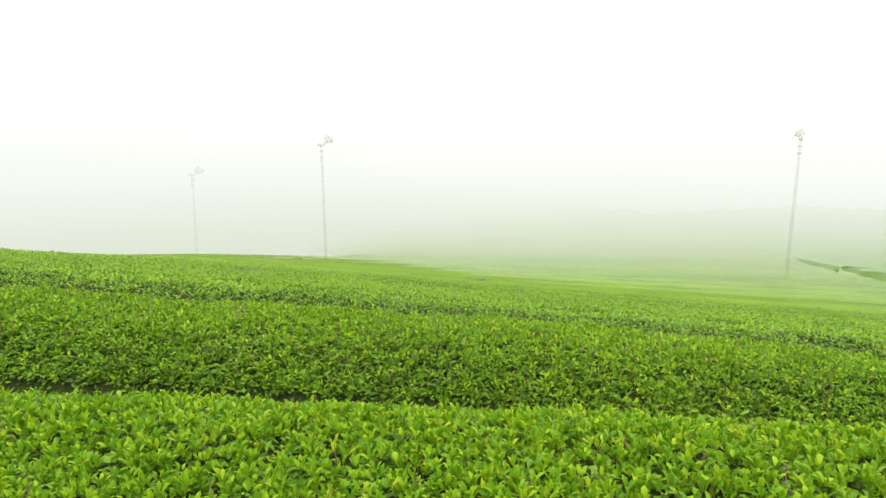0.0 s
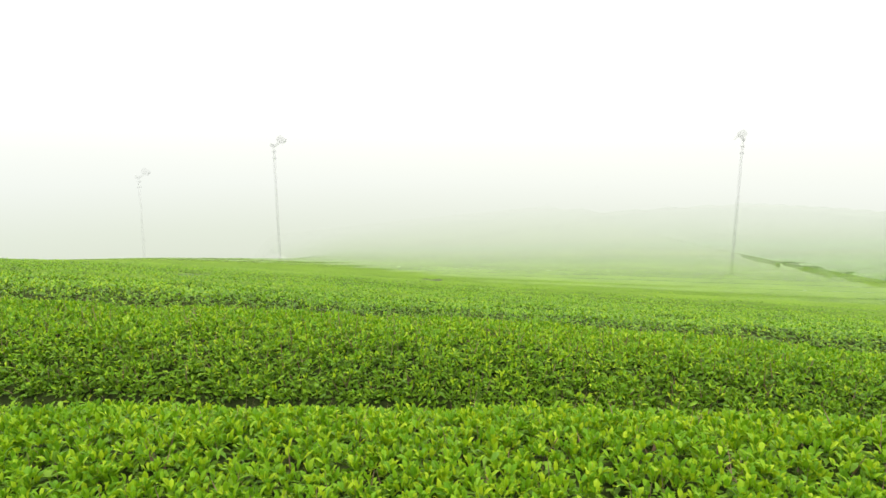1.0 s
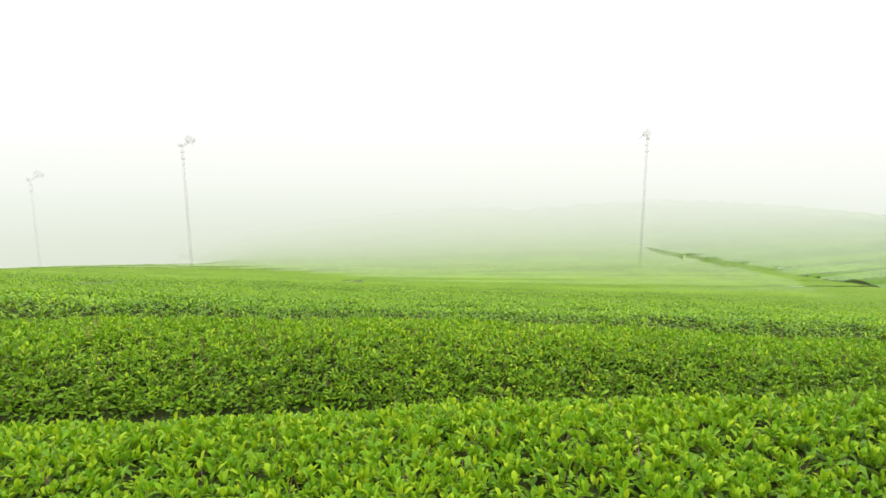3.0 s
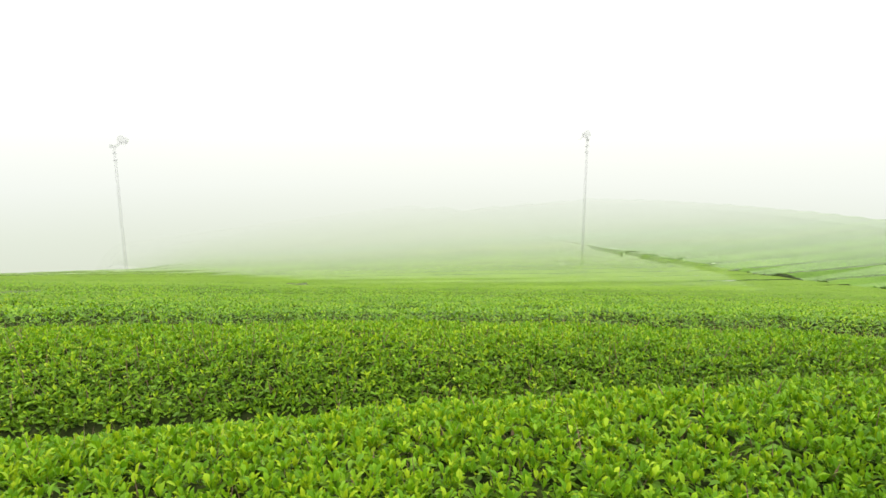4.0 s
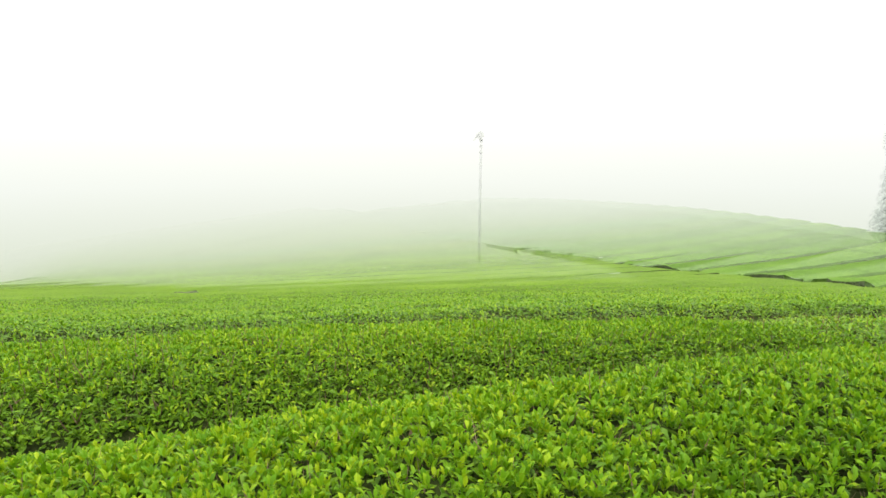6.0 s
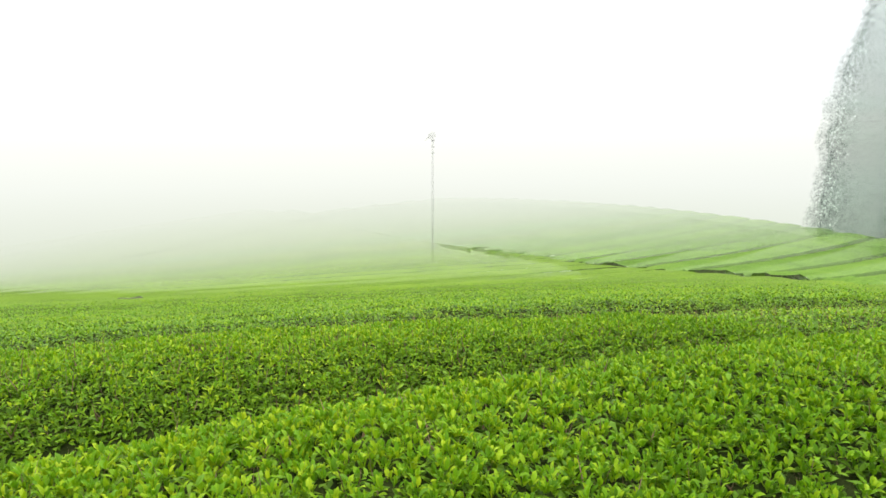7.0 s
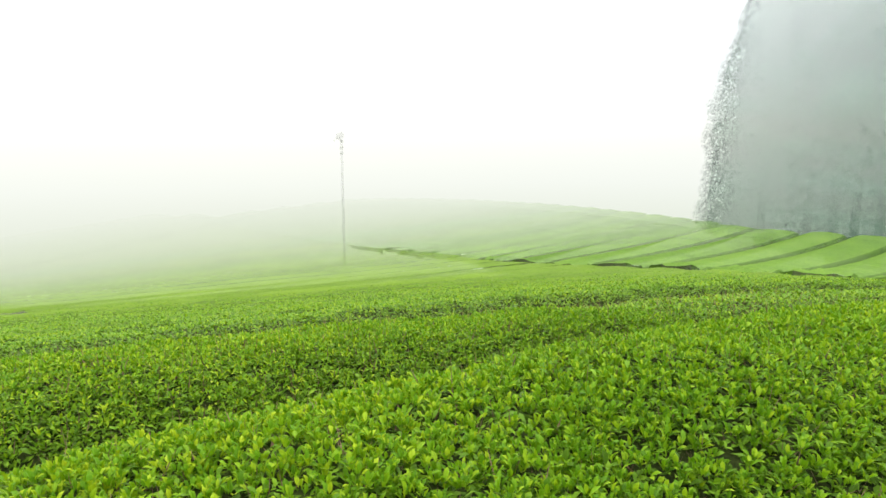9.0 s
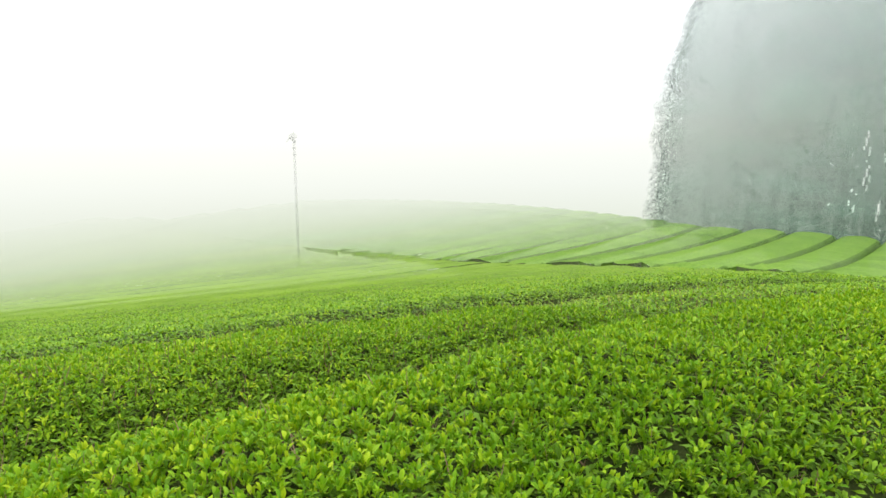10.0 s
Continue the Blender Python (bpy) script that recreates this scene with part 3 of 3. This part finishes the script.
def depth_in_others(p, seed):
    """Distance from the nearest other trunk as a share of that crown's half width: below 1 a point lies inside it."""
    q = np.full(len(p), 9.0)
    for k, (az, r, h, rad_, bare, taper) in enumerate(WOOD):
        if k == seed:
            continue
        x, y, z = on_ground(az, r)
        dx, dy, dz = p[:, 0] - x, p[:, 1] - y, p[:, 2] - z
        w = crown_radius(dz, np.arctan2(dy, dx), h, rad_, bare, taper, k)
        q = np.where((dz > bare) & (dz < h), np.minimum(q, np.hypot(dx, dy) / w), q)
    return q


WOOD = ((66.3, 47.0, 18.7, 3.5, 0.8, 3.2), (69.6, 46.8, 22.0, 3.4, 0.3, 2.4), (71.4, 48.0, 25.0, 3.7, 0.3, 2.4),
        (72.8, 46.0, 24.0, 3.6, 0.3, 2.4), (74.4, 48.0, 25.0, 3.7, 0.3, 2.4), (76.0, 46.2, 24.0, 3.4, 0.8, 2.4), (77.8, 48.0, 25.0, 3.3, 0.6, 2.4),
        (79.6, 46.5, 24.5, 3.1, 0.6, 2.4), (81.4, 48.0, 25.0, 3.5, 0.6, 2.4), (83.2, 46.0, 24.0, 3.4, 1.5, 2.4), (86.3, 47.5, 25.0, 3.7, 1.0, 2.4))


def cedar(at, height, radius, bare, seed, taper=2.4, lean=0.0):
    gen = np.random.default_rng(40 + seed)
    t = thing("cedar_tree", "tall dense dark conifer at the field's edge, veiled by mist", "tree", group="edge of the wood", at=at)
    bm = bmesh.new()
    tube(bm, [(0, 0, -0.4), (0.05, 0, height * 0.3), (lean * 0.5, 0.05, height * 0.6), (lean, 0, height * 0.97)], [0.30, 0.24, 0.15, 0.03], 9)
    part("trunk", bm, bark, t)
    bm = bmesh.new()
    count = int(height * 3)
    for k in range(count):
        u = k / count
        z = bare + (height - bare) * u
        a = k * 2.4 + gen.uniform(-0.4, 0.4)
        reach = radius * (1.02 - u ** 2.2) * gen.uniform(0.6, 1.1)
        reach = max(reach, 0.25)
        p0 = Vector((lean * (z / height), 0, z))
        p1 = p0 + Vector((math.cos(a) * reach * 0.6, math.sin(a) * reach * 0.6, 0.1 * reach))
        p2 = p0 + Vector((math.cos(a) * reach, math.sin(a) * reach, -0.12 * reach))
        tube(bm, [tuple(p0), tuple(p1), tuple(p2)], [0.05, 0.03, 0.008], 4)
    tagged(part("branchwork", bm, bark, t), kind="stuff")
    # the dense crown, open where it merges into its neighbours
    nu, nv = (300, 220) if seed == 0 else (240, 210) if seed in (5, 7) else (190, 160) if seed < 7 else (90, 70)
    uu, vv = np.meshgrid(np.linspace(0, 1, nu), np.arange(nv) * 2 * math.pi / nv, indexing="ij")
    zz = bare + (height - bare) * uu
    w = crown_radius(zz, vv, height, radius, bare, taper, seed)
    if seed == 0:  # looser on the side open to the field
        w = w * (1 - 0.06 * np.clip(np.cos(vv - 1.99), 0, 1) ** 2)
    core = np.stack([np.cos(vv) * w, np.sin(vv) * w, zz], -1)
    q = depth_in_others(core.reshape(-1, 3) + np.array(at), seed).reshape(nu, nv)
    ids = np.arange(nu * nv).reshape(nu, nv)
    quads = np.stack([ids[:-1], np.roll(ids, -1, 1)[:-1], np.roll(ids, -1, 1)[1:], ids[1:]], -1).reshape(-1, 4)
    snapped = core.copy()
    for way in (1, -1):  # where crowns meet, end the surface on the line between them
        q2, c2 = np.roll(q, way, 1), np.roll(core, way, 1)
        edge = (q < 1) & (q2 >= 1)
        share = ((1 - q) / np.maximum(np.minimum(q2, 1.5) - q, 1e-6))[..., None]
        snapped = np.where(edge[..., None], core + (c2 - core) * share, snapped)
    mids = snapped.reshape(-1, 3)[quads].mean(1) + np.array(at)
    buried = depth_in_others(mids, seed) < gen.uniform(0.988, 1.002, len(mids))
    if seed == 0:  # frayed boughs on the side open to the field
        off = np.abs(np.angle(np.exp(1j * (vv.ravel()[quads[:, 0]] - 1.99))))
        buried |= gen.uniform(0, 1, len(quads)) < 0.80 * np.exp(-(off / 0.42) ** 2)
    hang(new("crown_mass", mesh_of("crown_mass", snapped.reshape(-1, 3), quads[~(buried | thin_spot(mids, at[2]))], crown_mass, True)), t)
    # clumps of needles all over it
    outer = seed == 0
    n = int(height * radius * (340 if outer else 130))
    u, ang_ = gen.uniform(0, 1, n) ** 1.05, gen.normal(1.99, 0.55, n) if outer else gen.uniform(0, 6.283, n)
    z = bare + (height - bare) * u
    tiers = 0.022 * np.sin(z * 1.9 + 3 * np.sin(2 * ang_ + 0.37 * z + seed)) + 0.018 * np.sin(9 * ang_ + 4.1 * z + 2 * np.sin(1.3 * z)) + 0.02 * np.sin(0.83 * z + seed)
    w = crown_radius(z, ang_, height, radius, bare, taper, seed) * (0.90 + tiers + 0.20 * gen.uniform(0, 1, n) ** 1.3)
    base = np.stack([np.cos(ang_) * w, np.sin(ang_) * w, z], -1)
    keep = (depth_in_others(base + np.array(at), seed) > 1.0) & ~thin_spot(base + np.array(at), at[2])
    base, ang_ = base[keep], ang_[keep]
    n = len(base)
    axis = np.stack([np.cos(ang_), np.sin(ang_), np.full(n, -0.25)], -1) + gen.normal(0, 0.6, (n, 3))
    v, f = scatter(base, axis, gen.uniform(0.10, 0.26, n) if outer else gen.uniform(0.25, 0.55, n), 3, 3, (10, 80), gen)
    hang(new("crown", mesh_of("crown", v, f, needles if outer else faded_needles)), t)
    return t


for k, (az, r, h, rad_, bare, taper) in enumerate(WOOD):
    x, y, z = on_ground(az, r)
    cedar((x, y, z), h, rad_, bare, k, taper)


def shrub(at, height, radius, seed, words="low dark shrub at the foot of the wood, dim in mist", group="undergrowth of the wood", skin=None):
    gen = np.random.default_rng(seed)
    t = thing("shrub", words, "shrub", group=group, at=at)
    bm = bmesh.new()
    for k in range(7):
        a, tilt = k * 0.9, gen.uniform(0.2, 0.7)
        p = Vector((math.cos(a) * tilt, math.sin(a) * tilt, 1)) * height * 0.8
        tube(bm, [(0, 0, -0.2), tuple(p * 0.5 + Vector((0.05, 0, 0))), tuple(p)], [0.06, 0.04, 0.01], 5)
    tagged(part("stem", bm, skin or bark, t), kind="stuff")
    n = int(220 * radius * height) + 150
    d = gen.normal(0, 1, (n, 3))
    d /= np.linalg.norm(d, axis=1, keepdims=True)
    r = gen.uniform(0.2, 1, n) ** 0.5 * (1 + 0.25 * np.sin(d[:, 0] * 6 + seed) * np.sin(d[:, 2] * 7))
    base = d * r[:, None] * np.array([radius, radius, height * 0.55]) + np.array([0, 0, height * 0.5])
    v, f = scatter(base, d + gen.normal(0, 0.5, (n, 3)), gen.uniform(0.16, 0.34, n), 2, 2, (20, 80), gen)
    hang(new("foliage", mesh_of("foliage", v, f, skin or faded_needles)), t)
    return t


for k, (az, r, h, rad_) in enumerate(((62.4, 46.5, 2.2, 1.1), (69.0, 45.5, 2.8, 2.1), (72.5, 45.3, 2.4, 2.2), (75.5, 45.2, 2.6, 2.2), (78.6, 45.0, 2.2, 2.0), (81.6, 45.0, 2.8, 2.2), (85.0, 45.0, 2.6, 2.2))):
    shrub(on_ground(az, r), h, rad_, 70 + k)
